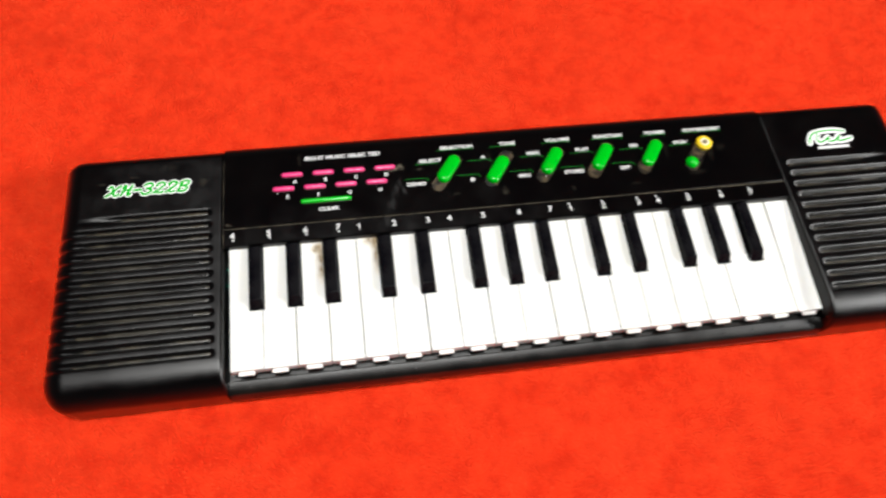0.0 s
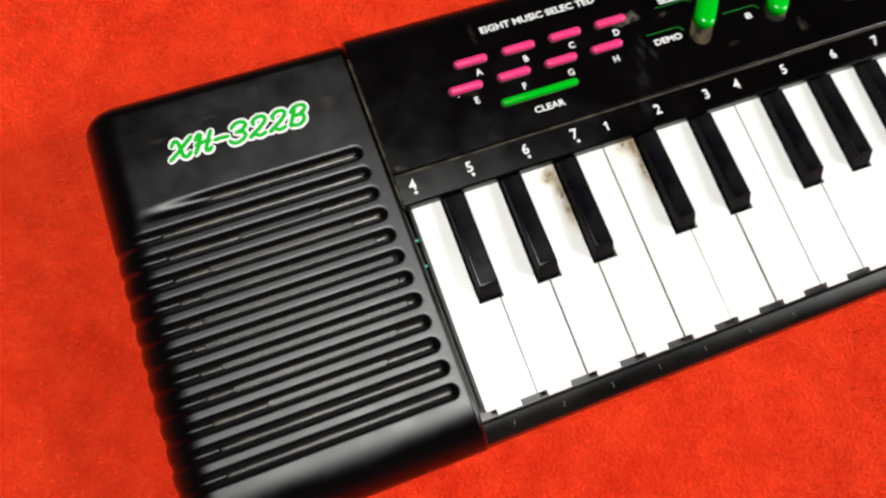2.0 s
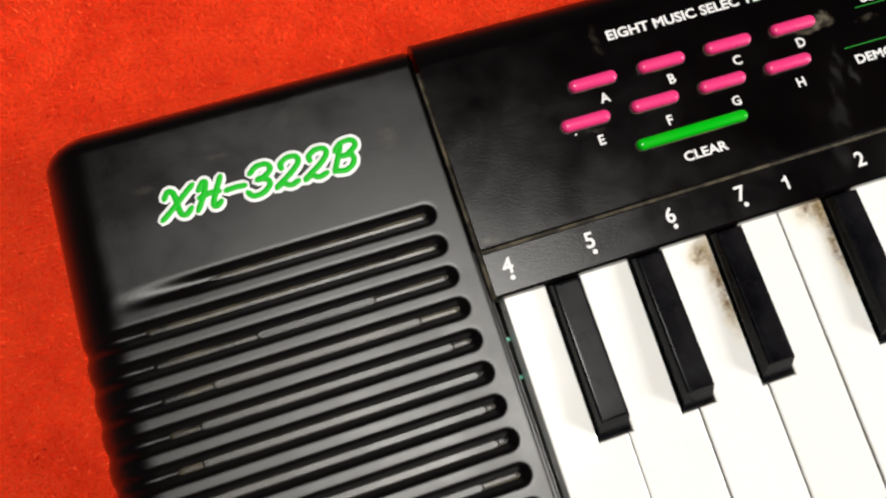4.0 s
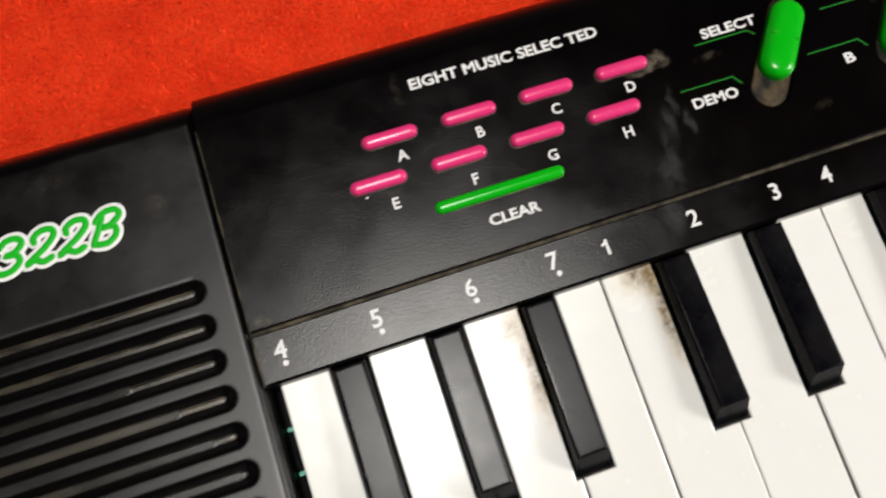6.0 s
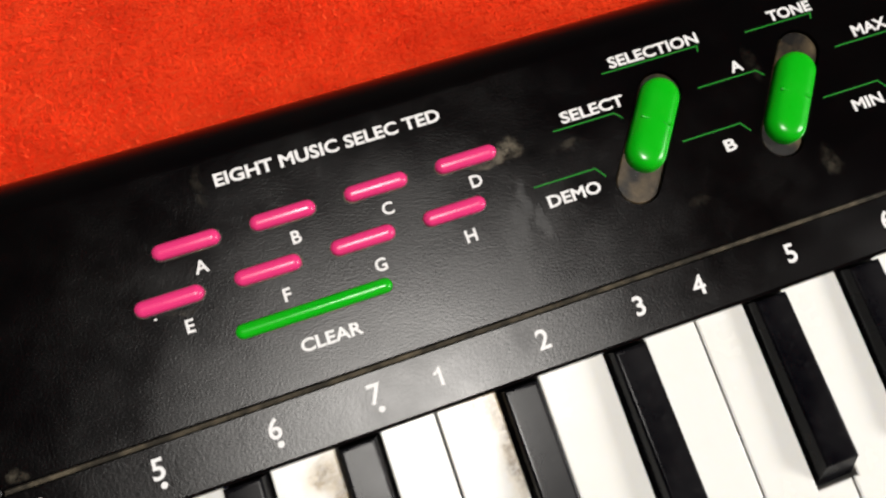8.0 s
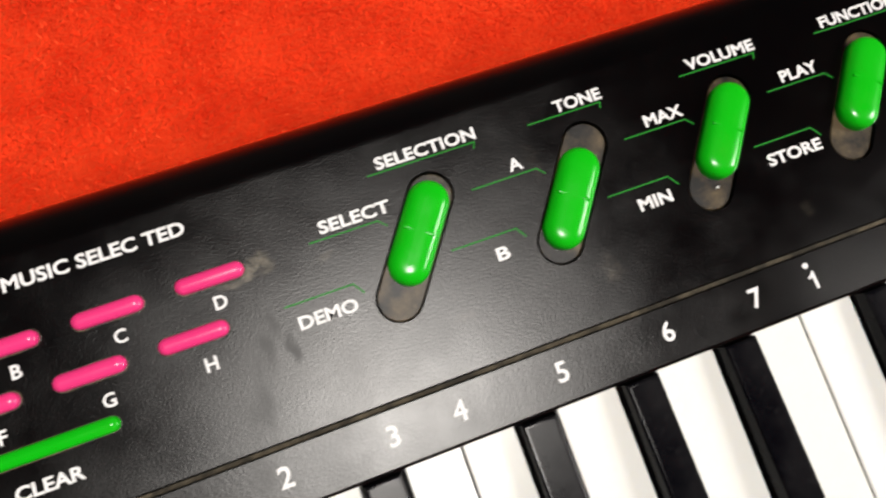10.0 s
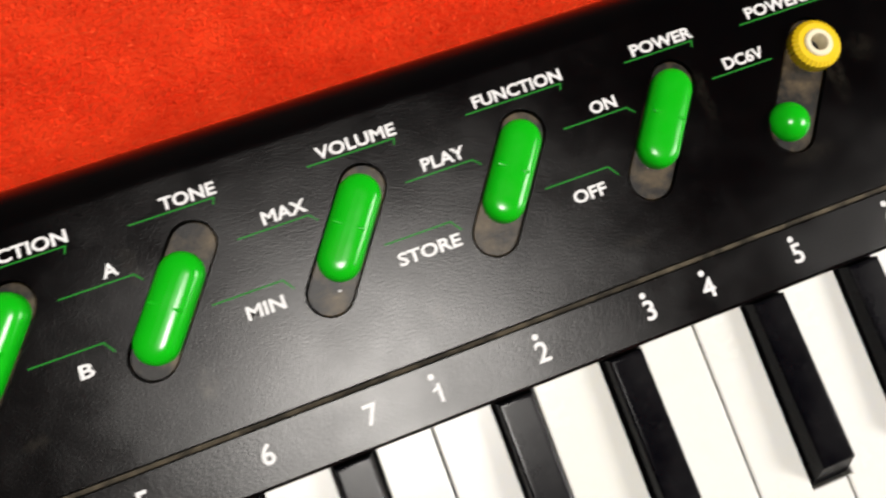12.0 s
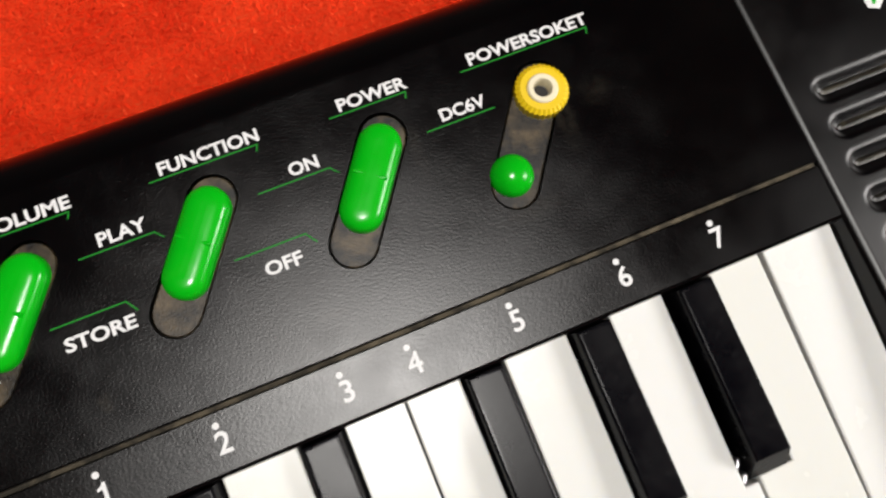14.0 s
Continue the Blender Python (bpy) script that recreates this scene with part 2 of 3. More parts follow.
def stadium(cx, cy, length, width, angle, n=9):
    """A slot outline; the angle leans its length from x, anticlockwise."""
    r, h, out = width / 2, (length - width) / 2, []
    for side, start in ((1, -90), (-1, 90)):
        for k in range(n):
            a = radians(start + 180 * k / (n - 1))
            out.append((side * h + r * math.cos(a), r * math.sin(a)))
    c, s = math.cos(radians(angle)), math.sin(radians(angle))
    return [(cx + x * c - y * s, cy + x * s + y * c) for x, y in out]


def pill(bm, cx, cy, length, width, angle, z0, height, n=9, steps=6, flat=1.0):
    """A capsule-shaped cap with a domed top."""
    loops = [[(x, y, z0) for x, y in stadium(cx, cy, length, width, angle, n)]]
    for k in range(steps + 1):
        a = radians(86) * k / steps
        cut = width * (1 - math.cos(a) ** flat)
        loops.append([(x, y, z0 + height * (0.35 + 0.65 * math.sin(a) ** flat)) for x, y in stadium(cx, cy, length - cut, width - cut, angle, n)])
    loft(bm, loops)


def box(bm, x0, x1, y0, y1, z0, z1, edge=0.0):
    poly = [(x0, y0), (x1, y0), (x1, y1), (x0, y1)]
    if edge:
        prism(bm, poly, z0, z1, edge)
    else:
        loft(bm, [[(x, y, z) for x, y in poly] for z in (z0, z1)])


def sweep_x(bm, profile, x0, x1):
    """A closed (y, z) profile drawn out along x."""
    loft(bm, [[(x, y, z) for y, z in profile] for x in (x0, x1)])


def tubes(lines, radius, flat, z, steps=8):
    """Flattened round strokes along smooth lines of (x, y)."""
    bm = bmesh.new()
    for line in lines:
        pts = []
        ext = [line[0], *line, line[-1]]
        for i in range(1, len(ext) - 2):
            p0, p1, p2, p3 = (Vector(q) for q in ext[i - 1:i + 3])
            for k in range(6):
                u = k / 6
                pts.append(0.5 * ((2 * p1) + (p2 - p0) * u + (2 * p0 - 5 * p1 + 4 * p2 - p3) * u * u + (3 * p1 - p0 - 3 * p2 + p3) * u ** 3))
        pts.append(Vector(line[-1]))
        rings = []
        for i, p in enumerate(pts):
            d = (pts[min(i + 1, len(pts) - 1)] - pts[max(i - 1, 0)]).normalized()
            side = Vector((-d.y, d.x))
            r = radius * (0.55 if i in (0, len(pts) - 1) else 1.0)
            q = p - d * radius * 0.6 if i == 0 else p + d * radius * 0.6 if i == len(pts) - 1 else p
            rings.append([(q.x + side.x * r * math.cos(a), q.y + side.y * r * math.cos(a), z + flat * math.sin(a)) for a in [2 * math.pi * k / steps for k in range(steps)]])
        loft(bm, rings)
    return bm


def lettering(body, x0, x1, base, cap, z, material, parent, bold=0.012, name="lettering", label=""):
    """Printed words in the built-in font, fitted between x0 and x1 on a baseline with that cap height."""
    curve = bpy.data.curves.new("words", "FONT")
    curve.body, curve.size, curve.offset, curve.extrude, curve.resolution_u = body, 1.0, bold, 0.012, 3
    ob = bpy.data.objects.new("words", curve)
    scene.collection.objects.link(ob)
    bpy.context.view_layer.update()
    mesh = bpy.data.meshes.new_from_object(ob.evaluated_get(bpy.context.evaluated_depsgraph_get()))
    bpy.data.objects.remove(ob)
    bpy.data.curves.remove(curve)
    bm = bmesh.new()
    bm.from_mesh(mesh)
    bpy.data.meshes.remove(mesh)
    xs = [v.co.x for v in bm.verts]
    ys = [v.co.y for v in bm.verts]
    if x1 is None:
        k = cap / (max(ys) - min(ys))
        sx, x0 = k, x0 - k * (max(xs) - min(xs)) / 2
    else:
        sx = (x1 - x0) / (max(xs) - min(xs))
    sy = cap / (max(ys) - min(ys))
    for v in bm.verts:
        v.co = ((v.co.x - min(xs)) * sx + x0, (v.co.y - min(ys)) * sy + base, z + v.co.z * 3.0)
    return part(name, bm, material, parent, label)


def figure_one(x, base, z, parent):
    """A plain figure one with a flag and no foot."""
    bm = bmesh.new()
    poly = [(0.05, 0), (0.55, 0), (0.55, 2.7), (0.15, 2.7), (-0.05, 2.3), (-0.62, 2.0), (-0.62, 1.62), (0.05, 1.85)]
    loft(bm, [[(x + px, base + py, z + dz) for px, py in poly] for dz in (-0.05, 0.04)])
    return part("number", bm, M_WHITE_INK, parent)


# ---- room ----
CARPET = carpet_material("red_carpet_backing", False)
WALL = wall_material()


def slab(name, x0, x1, y0, y1, z0, z1, material, label):
    bm = bmesh.new()
    box(bm, x0 * 1000, x1 * 1000, y0 * 1000, y1 * 1000, z0 * 1000, z1 * 1000)
    return tagged(part(name, bm, material), label, kind="structure")


slab("floor", -2.5, 2.8, -2.6, 2.6, -0.1, 0.0, CARPET, "floor covered with bright red felted carpet")
# Unseen walls and ceiling, added for bounce and kept dark so reflections stay low.
slab("wall_north", -2.5, 2.8, 2.6, 2.75, -0.1, 2.6, WALL, "unseen dark grey-brown wall, added to close the room")
slab("wall_south", -2.5, 2.8, -2.75, -2.6, -0.1, 2.6, WALL, "unseen dark grey-brown wall, added to close the room")
slab("wall_west", -2.65, -2.5, -2.75, 2.75, -0.1, 2.6, WALL, "unseen dark grey-brown wall, added to close the room")
slab("wall_east", 2.8, 2.95, -2.75, 2.75, -0.1, 2.6, WALL, "unseen dark grey-brown wall, added to close the room")
slab("ceiling", -2.65, 2.95, -2.75, 2.75, 2.6, 2.7, WALL, "unseen dark grey-brown ceiling, added to close the room")


def carpet_pile(x0, x1, y0, y1, count):
    """Short felted fibres round the keyboard, leaning with the nap."""
    rng = np.random.default_rng(3)
    x, y = rng.uniform(x0, x1, count), rng.uniform(y0, y1, count)
    keep = ~((x > -0.074) & (x < 0.336) & (y > -0.060) & (y < 0.044))
    x, y = x[keep], y[keep]
    n = len(x)
    swirl = 2.2 * np.sin(x * 31 + 1.3 * np.sin(y * 43)) + 1.7 * np.sin(y * 37 + 2 * np.sin(x * 23)) + rng.normal(0, 1.2, n)
    stray = np.where(rng.uniform(0, 1, n) < 0.003, 1.8, 1.0)
    lean = rng.uniform(0.3, 1.3, n) * 0.0011 * stray
    high = rng.uniform(0.0004, 0.0011, n) * stray
    wide = rng.uniform(0.00014, 0.00026, n)
    side = swirl + rng.uniform(1.0, 2.1, n)
    v = np.empty((n, 3, 3))
    v[:, 0] = np.stack([x - wide * np.cos(side), y - wide * np.sin(side), np.full(n, -0.0002)], 1)
    v[:, 1] = np.stack([x + wide * np.cos(side), y + wide * np.sin(side), np.full(n, -0.0002)], 1)
    v[:, 2] = np.stack([x + lean * np.cos(swirl), y + lean * np.sin(swirl), high], 1)
    mesh = bpy.data.meshes.new("carpet_pile")
    mesh.vertices.add(3 * n)
    mesh.vertices.foreach_set("co", v.ravel())
    mesh.loops.add(3 * n)
    mesh.loops.foreach_set("vertex_index", np.arange(3 * n, dtype=np.int32))
    mesh.polygons.add(n)
    mesh.polygons.foreach_set("loop_start", np.arange(0, 3 * n, 3, dtype=np.int32))
    mesh.update(calc_edges=True)
    mesh.materials.append(carpet_material("red_carpet_pile", True))
    return tagged(new("carpet_pile", mesh), "short felted pile of the bright red carpet", "carpet", kind="stuff")


carpet_pile(-0.34, 0.56, -0.30, 0.42, 1000000)

# ---- toy keyboard ----
keyboard = tagged(new("toy_keyboard"), "black plastic toy electronic keyboard with green sliders on red carpet", "toy keyboard")
keyboard.matrix_basis = pose(0.131, -0.009, 0)
SEAM_L, SEAM_R = -4.0, 264.1
MIRROR = SEAM_L + SEAM_R
FRONT, BACK = -68.0, 50.3
CAP_TOP = TOP - 1.0
SLOT_Y = [14.5 - 6.03 * i for i in range(12)]
SLOT_END = [-11.2 + 0.2 * i for i in range(12)]


def groove(x, y):
    """Depth of the speaker slots at a place on an end cap."""
    i = min(range(12), key=lambda k: abs(SLOT_Y[k] - y))
    d = math.hypot(max(0.0, x - SLOT_END[i]), y - SLOT_Y[i])
    fade = min(1.0, max(0.0, (x + 70.0) / 26.0)) if i == 0 else 1.0
    return fade * fade * (3 - 2 * fade) * 0.72 * (1 + math.cos(math.pi * d / 2.3)) if d < 2.3 else 0.0


def end_cap(name, mirrored, label):
    """A speaker end of the case: rounded block with twelve slots that run over its outer edge."""
    left, rl, rf, rb, drop = -77.4, 10.5, 13.5, 6.8, 11.0
    ys = [FRONT + rf * (1 - math.cos(radians(90 * k / 14))) for k in range(14)]
    ys = ys + list(np.linspace(FRONT + rf, BACK - rb, 280)) + [BACK - rb * (1 - math.cos(radians(90 * k / 12))) for k in range(11, -1, -1)]
    cols = [rl * (1 - math.cos(radians(90 * k / 12))) for k in range(12)]
    cols += list(np.linspace(rl, 66.0, 48))[:-1] + list(np.linspace(66.0, 74.3, 22)) + [74.8, 75.1, 75.3]
    cols = [c / 75.3 for c in cols]
    bm = bmesh.new()
    grid, low = [], []
    for y in ys:
        v = max(0.0, 1 - (y - FRONT) / rf, 1 - (BACK - y) / rb)
        x_edge = left + rl * (1 - math.sqrt(max(0.0, 1 - v * v)))
        row = []
        for c in cols:
            x = x_edge + c * (SEAM_L - 0.2 - x_edge)
            u = max(0.0, 1 - (x - left) / rl)
            e = min(1.0, math.sqrt(u * u + v * v))
            h = math.sqrt(max(0.0, 1 - e * e))
            z = CAP_TOP - drop * (1 - h)
            ry = rf if y < 0 else -rb
            n = Vector((-u / rl, -v / ry, h / drop)).normalized()
            to_seam = SEAM_L - 0.2 - x
            p = Vector((x, y, z)) - n * groove(x, y) * (1 - 0.7 * min(1.0, u * 1.3))
            if to_seam < 1.2:
                p.z -= 0.9 * (1 - to_seam / 1.2) ** 2
            row.append(p)
        grid.append(row)
    vs = [[bm.verts.new((MIRROR - p.x if mirrored else p.x, p.y, p.z)) for p in row] for row in grid]
    for a, b in zip(vs, vs[1:]):
        for i in range(len(cols) - 1):
            bm.faces.new((a[i], a[i + 1], b[i + 1], b[i]))
    rim = [row[0] for row in vs[::-1]] + vs[0][1:] + [row[-1] for row in vs[1:]] + vs[-1][1:-1][::-1]
    base = []
    cx, cy = (MIRROR + 41.0 if mirrored else -41.0), -9.0
    for w in rim:
        base.append(bm.verts.new((w.co.x + (cx - w.co.x) * 0.01, w.co.y + (cy - w.co.y) * 0.01, 0.6)))
    n = len(rim)
    for i in range(n):
        bm.faces.new((rim[i], rim[(i + 1) % n], base[(i + 1) % n], base[i]))
    bm.faces.new(base[::-1])
    bmesh.ops.recalc_face_normals(bm, faces=bm.faces)
    cap = part(name, bm, M_CASE, keyboard, label, smooth=60, crisp=False)
    for i, y in enumerate(SLOT_Y):
        half = 25.0 ** 2 - (y + 20.0) ** 2
        if half > 40:
            half = math.sqrt(half)
            wob = random.uniform(-1.5, 1.5)
            x0, x1 = -36.0 - half + wob, -36.0 + half + wob
            if mirrored:
                x0, x1 = MIRROR - x1, MIRROR - x0
            bm = bmesh.new()
            prism(bm, stadium((x0 + x1) / 2, y, x1 - x0, 1.9, random.uniform(-0.3, 0.3), 5), CAP_TOP - 3.2, CAP_TOP - 1.0, 0.45, 3)
            part("slot_insert", bm, M_CLOTH, cap, "dark grey insert lying in a slot")
        bm = bmesh.new()
        x0, x1 = (-54.0 if i == 0 else -64.0), SLOT_END[i] + 0.4
        if mirrored:
            x0, x1 = MIRROR - x1, MIRROR - x0
        pill(bm, (x0 + x1) / 2, y, x1 - x0, 2.3, 0, CAP_TOP - 2.15, 1.0, 7, 5)
        bmesh.ops.recalc_face_normals(bm, faces=bm.faces)
        part("slot_dust", bm, M_SLOT_DUST, cap, "brownish dust lying in a slot", smooth=60, crisp=False)
    return cap


cap_left = end_cap("speaker_end", False, "black ribbed speaker end with rounded corners")
cap_right = end_cap("speaker_end", True, "black ribbed speaker end with rounded corners")

# tray under the keys, with the front rail
bm = bmesh.new()
sweep_x(bm, [(BACK - 1.0, 0.6), (BACK - 1.0, 8.0), (3.0, 8.0), (-4.0, 10.0), (-61.2, 10.0), (-61.5, 12.8), (-62.0, 13.2), (-65.4, 12.4), (-67.0, 11.0),
             (-67.8, 8.6), (-68.0, 6.2), (-67.2, 5.9), (-67.2, 5.3), (-67.8, 5.0), (-67.2, 0.6)], SEAM_L, SEAM_R)
bmesh.ops.recalc_face_normals(bm, faces=bm.faces)
tray = part("key_tray", bm, M_TRAY, keyboard, "black tray and front rail under the keys", smooth=30)

# control panel with six slanted slots
SLOT_X = [99.75 + 25.33 * k for k in range(6)]
SLOT_TILT = 54.5
SLOTS = [stadium(x, 24.9, 23.4, 7.2, SLOT_TILT, 11) for x in SLOT_X[:5]] + [stadium(225.4, 24.3, 23.4, 7.2, 54.5, 11)]
bm = bmesh.new()
y0, y1, x0, x1 = 5.1, 41.8, SEAM_L + 0.3, SEAM_R - 0.3
ring = [bm.verts.new((x, y, TOP)) for x, y in ((x0, y0), (x1, y0), (x1, y1), (x0, y1))]
edges = [bm.edges.new((ring[i], ring[(i + 1) % 4])) for i in range(4)]
walls = []
for slot in SLOTS:
    vs = [bm.verts.new((x, y, TOP)) for x, y in slot]
    edges += [bm.edges.new((vs[i], vs[(i + 1) % len(vs)])) for i in range(len(vs))]
    walls.append(vs)
bmesh.ops.triangle_fill(bm, edges=edges, use_beauty=True)
for vs in walls:
    deep = [bm.verts.new((v.co.x, v.co.y, TOP - 1.5)) for v in vs]
    for i in range(len(vs)):
        bm.faces.new((vs[i], vs[(i + 1) % len(vs)], deep[(i + 1) % len(vs)], deep[i]))
prof = [(y1, TOP)] + [(y1 + 8.0 * math.sin(radians(a)), TOP - 6.5 * (1 - math.cos(radians(a)))) for a in (0.5, 1.1, 1.8, 3, 5, 8, 12, 17, 23, 30, 38, 46, 54, 63, 72, 81, 90)] + [(BACK - 0.2, 0.6)]
prev = None
for y, z in prof:
    pair = [bm.verts.new((x0, y, z)), bm.verts.new((x1, y, z))]
    if prev:
        bm.faces.new((prev[0], prev[1], pair[1], pair[0]))
    prev = pair
prev = None
for y, z in [(y0, TOP), (y0 - 0.25, TOP - 0.15), (y0 - 0.3, TOP - 1.4)]:
    pair = [bm.verts.new((x0, y, z)), bm.verts.new((x1, y, z))]
    if prev:
        bm.faces.new((prev[0], prev[1], pair[1], pair[0]))
    prev = pair
for x in (x0, x1):
    ring = [bm.verts.new((x, y, z)) for y, z in [(y0 - 0.3, TOP - 1.4), (y0 - 0.25, TOP - 0.15), (y0, TOP)] + prof]
    ring.append(bm.verts.new((x, y0 - 0.3, 0.6)))
    bm.faces.new(ring)
bmesh.ops.remove_doubles(bm, verts=bm.verts, dist=0.001)
bmesh.ops.recalc_face_normals(bm, faces=bm.faces)
panel = part("control_panel", bm, M_PANEL, keyboard, "matt black control panel with fine leathery grain", smooth=30)

# dusty joints
bm = bmesh.new()
box(bm, x0, x1, 3.6, 5.2, TOP - 3, TOP - 1.0)
part("panel_joint", bm, M_DUST, panel, "dust-filled joint along the panel")
for x in (SEAM_L, SEAM_R):
    bm = bmesh.new()
    box(bm, x - 0.55, x + 0.45, -4.0, 42.0, TOP - 4, TOP - 1.75)
    part("panel_joint", bm, M_DUST, panel, "dust-filled joint beside the speaker end")

# number strip over the keys
bm = bmesh.new()
sweep_x(bm, [(4.2, TOP - 3.0), (4.2, TOP - 0.65), (4.0, TOP - 0.45), (-3.7, TOP - 0.62), (-4.2, TOP - 1.0), (-4.4, TOP - 2.2), (-4.4, TOP - 4.2), (-3.0, TOP - 4.4)], x0, x1)
bmesh.ops.recalc_face_normals(bm, faces=bm.faces)
strip = part("number_strip", bm, M_PANEL, keyboard, "black strip printed with white key numbers", smooth=15)
NUMBER_X = (0.0, 16.0, 32.2, 46.8, 56.1, 72.3, 87.8, 97.7, 113.5, 130.6, 145.5, 155.2, 171.2, 188.4, 198.1, 213.3, 229.9, 245.0)
numbers = [(x, d, -1 if i < 4 else 0 if i < 11 else 1) for i, (x, d) in enumerate(zip(NUMBER_X, "456712345671234567"))]
for x, d, octave in numbers:
    base = -0.55 if octave < 0 else -1.0 if octave == 0 else -1.45
    if d == "1":
        figure_one(x, base, TOP - 0.50, strip)
    else:
        lettering(d, x, None, base, 3.0, TOP - 0.50, M_WHITE_INK, strip, 0.018, "number")
    if octave:
        bm = bmesh.new()
        y = -1.35 if octave < 0 else 2.35
        prism(bm, [(x + 0.3 * octave * -1 + 0.48 * math.cos(a), y + 0.48 * math.sin(a)) for a in [k * math.pi / 6 for k in range(12)]], TOP - 1.4, TOP - (0.42 if octave > 0 else 0.5), 0.03, 1)
        part("octave_dot", bm, M_WHITE_INK, strip)

# sliders
SHIFT = [1.8, -1.3, 1.6, 1.6, 1.5]
for slot in SLOTS:
    bm = bmesh.new()
    prism(bm, inset(slot, 0.27), TOP - 3.0, TOP - 0.35, 0.15, 1)
    part("slider_track", bm, M_TRACK, panel, "dusty sunken slider track")
for x, s in zip(SLOT_X, SHIFT):
    c, n = math.cos(radians(SLOT_TILT)), math.sin(radians(SLOT_TILT))
    bm = bmesh.new()
    pill(bm, x + s * c, 25.0 + s * n, 16.3, 6.4, SLOT_TILT, TOP - 1.1, 3.3, 13, 10, 0.72)
    bmesh.ops.recalc_face_normals(bm, faces=bm.faces)
    slider = part("slider_switch", bm, M_GREEN, panel, "glossy green capsule-shaped slider", smooth=60)
    bm = bmesh.new()
    lines = [[(x + s * c - n * w, 25.0 + s * n + c * w) for w in (-2.2, -0.8, 0.8, 2.2)]]
    part("thumb_ridge", tubes(lines, 0.35, 0.3, TOP + 1.88), M_GREEN, slider, smooth=60)

# buttons
for row, (bx, by, step) in enumerate(((27.4, 30.0, 14.4), (23.2, 22.7, 14.35))):
    for k in range(4):
        x = bx + step * k
        bm = bmesh.new()
        prism(bm, stadium(x, by, 10.35, 2.85, 0, 7), TOP - 0.6, TOP + 0.06, 0.04, 1)
        part("button_gap", bm, M_TRACK, panel, "grimy gap round a button")
        bm = bmesh.new()
        pill(bm, x, by, 9.9, 2.4, 0, TOP, 1.3, 9, 6)
        bmesh.ops.recalc_face_normals(bm, faces=bm.faces)
        part("button", bm, M_PINK, panel, "small glossy pink button", smooth=60)
        lettering("ABCDEFGH"[row * 4 + k], (28.6 if row == 0 else 25.0) + 14.15 * k, None, (25.3 if row == 0 else 17.4), 2.0, TOP + 0.05, M_WHITE_INK, panel, 0.02)
bm = bmesh.new()
prism(bm, stadium(42.4, 15.2, 23.5, 2.5, 0, 7), TOP - 0.6, TOP + 0.06, 0.04, 1)
part("button_gap", bm, M_TRACK, panel, "grimy gap round a button")
bm = bmesh.new()
pill(bm, 42.4, 15.2, 23.2, 2.2, 0, TOP, 1.2, 9, 6)
bmesh.ops.recalc_face_normals(bm, faces=bm.faces)
part("clear_button", bm, M_GREEN, panel, "long glossy green bar button", smooth=60)

# power socket and lamp
bm = bmesh.new()
gear = [(229.7 + (4.05 if k % 2 else 3.86) * math.cos(2 * math.pi * k / 64), 29.3 + (4.05 if k % 2 else 3.86) * math.sin(2 * math.pi * k / 64)) for k in range(64)]
mid = [(229.7 + 2.3 * math.cos(2 * math.pi * k / 64), 29.3 + 2.3 * math.sin(2 * math.pi * k / 64)) for k in range(64)]
loft(bm, [[(x, y, TOP - 1.1) for x, y in gear], [(x, y, TOP + 1.2) for x, y in gear], [(x, y, TOP + 1.7) for x, y in inset(gear, 0.6)],
          [(x, y, TOP + 1.7) for x, y in mid], [(x, y, TOP - 1.1) for x, y in mid]], False, False)
bmesh.ops.recalc_face_normals(bm, faces=bm.faces)
socket = part("power_socket", bm, M_YELLOW, panel, "yellow knurled power socket ring", smooth=25)
bm = bmesh.new()
circ = lambda r, z: [(229.7 + r * math.cos(2 * math.pi * k / 32), 29.3 + r * math.sin(2 * math.pi * k / 32), z) for k in range(32)]
loft(bm, [circ(2.28, TOP - 1.0), circ(2.28, TOP + 1.8), circ(2.05, TOP + 2.0), circ(1.45, TOP + 2.0), circ(1.3, TOP + 1.7), circ(1.3, TOP - 0.9)], False, False)
bmesh.ops.recalc_face_normals(bm, faces=bm.faces)
part("socket_sleeve", bm, M_CREAM, socket, "cream plastic inner sleeve", smooth=40)
bm = bmesh.new()
loft(bm, [circ(1.35, TOP - 1.0), circ(1.35, TOP - 0.6)])
part("socket_hole", bm, M_HOLE, socket, "dark socket hole")
bm = bmesh.new()
dome = [[(220.8 + 3.2 * math.cos(a) * math.cos(2 * math.pi * k / 32), 19.3 + 3.2 * math.cos(a) * math.sin(2 * math.pi * k / 32), TOP - 1.1 + 0.8 + 2.5 * math.sin(a)) for k in range(32)] for a in [radians(86) * j / 9 for j in range(10)]]
loft(bm, [[(x, y, TOP - 1.2) for x, y, z in dome[0]]] + dome)
bmesh.ops.recalc_face_normals(bm, faces=bm.faces)
part("power_lamp", bm, M_GREEN, panel, "round domed green lamp", smooth=60)

# printed words and green rules
Z_INK = TOP + 0.05
for words, a, b, base, cap in (("EIGHT MUSIC SELEC TED", 33.6, 69.2, 37.3, 2.15), ("CLEAR", 38.9, 48.0, 9.6, 1.95)):
    lettering(words, a, b, base, cap, Z_INK, M_WHITE_INK, panel, 0.027)
TITLES = [("SELECTION", 98.1, 114.1), ("TONE", 127.2, 135.2), ("VOLUME", 150.2, 162.5), ("FUNCTION", 174.9, 189.4), ("POWER", 201.3, 211.9), ("POWERSOKET", 221.6, 241.0)]
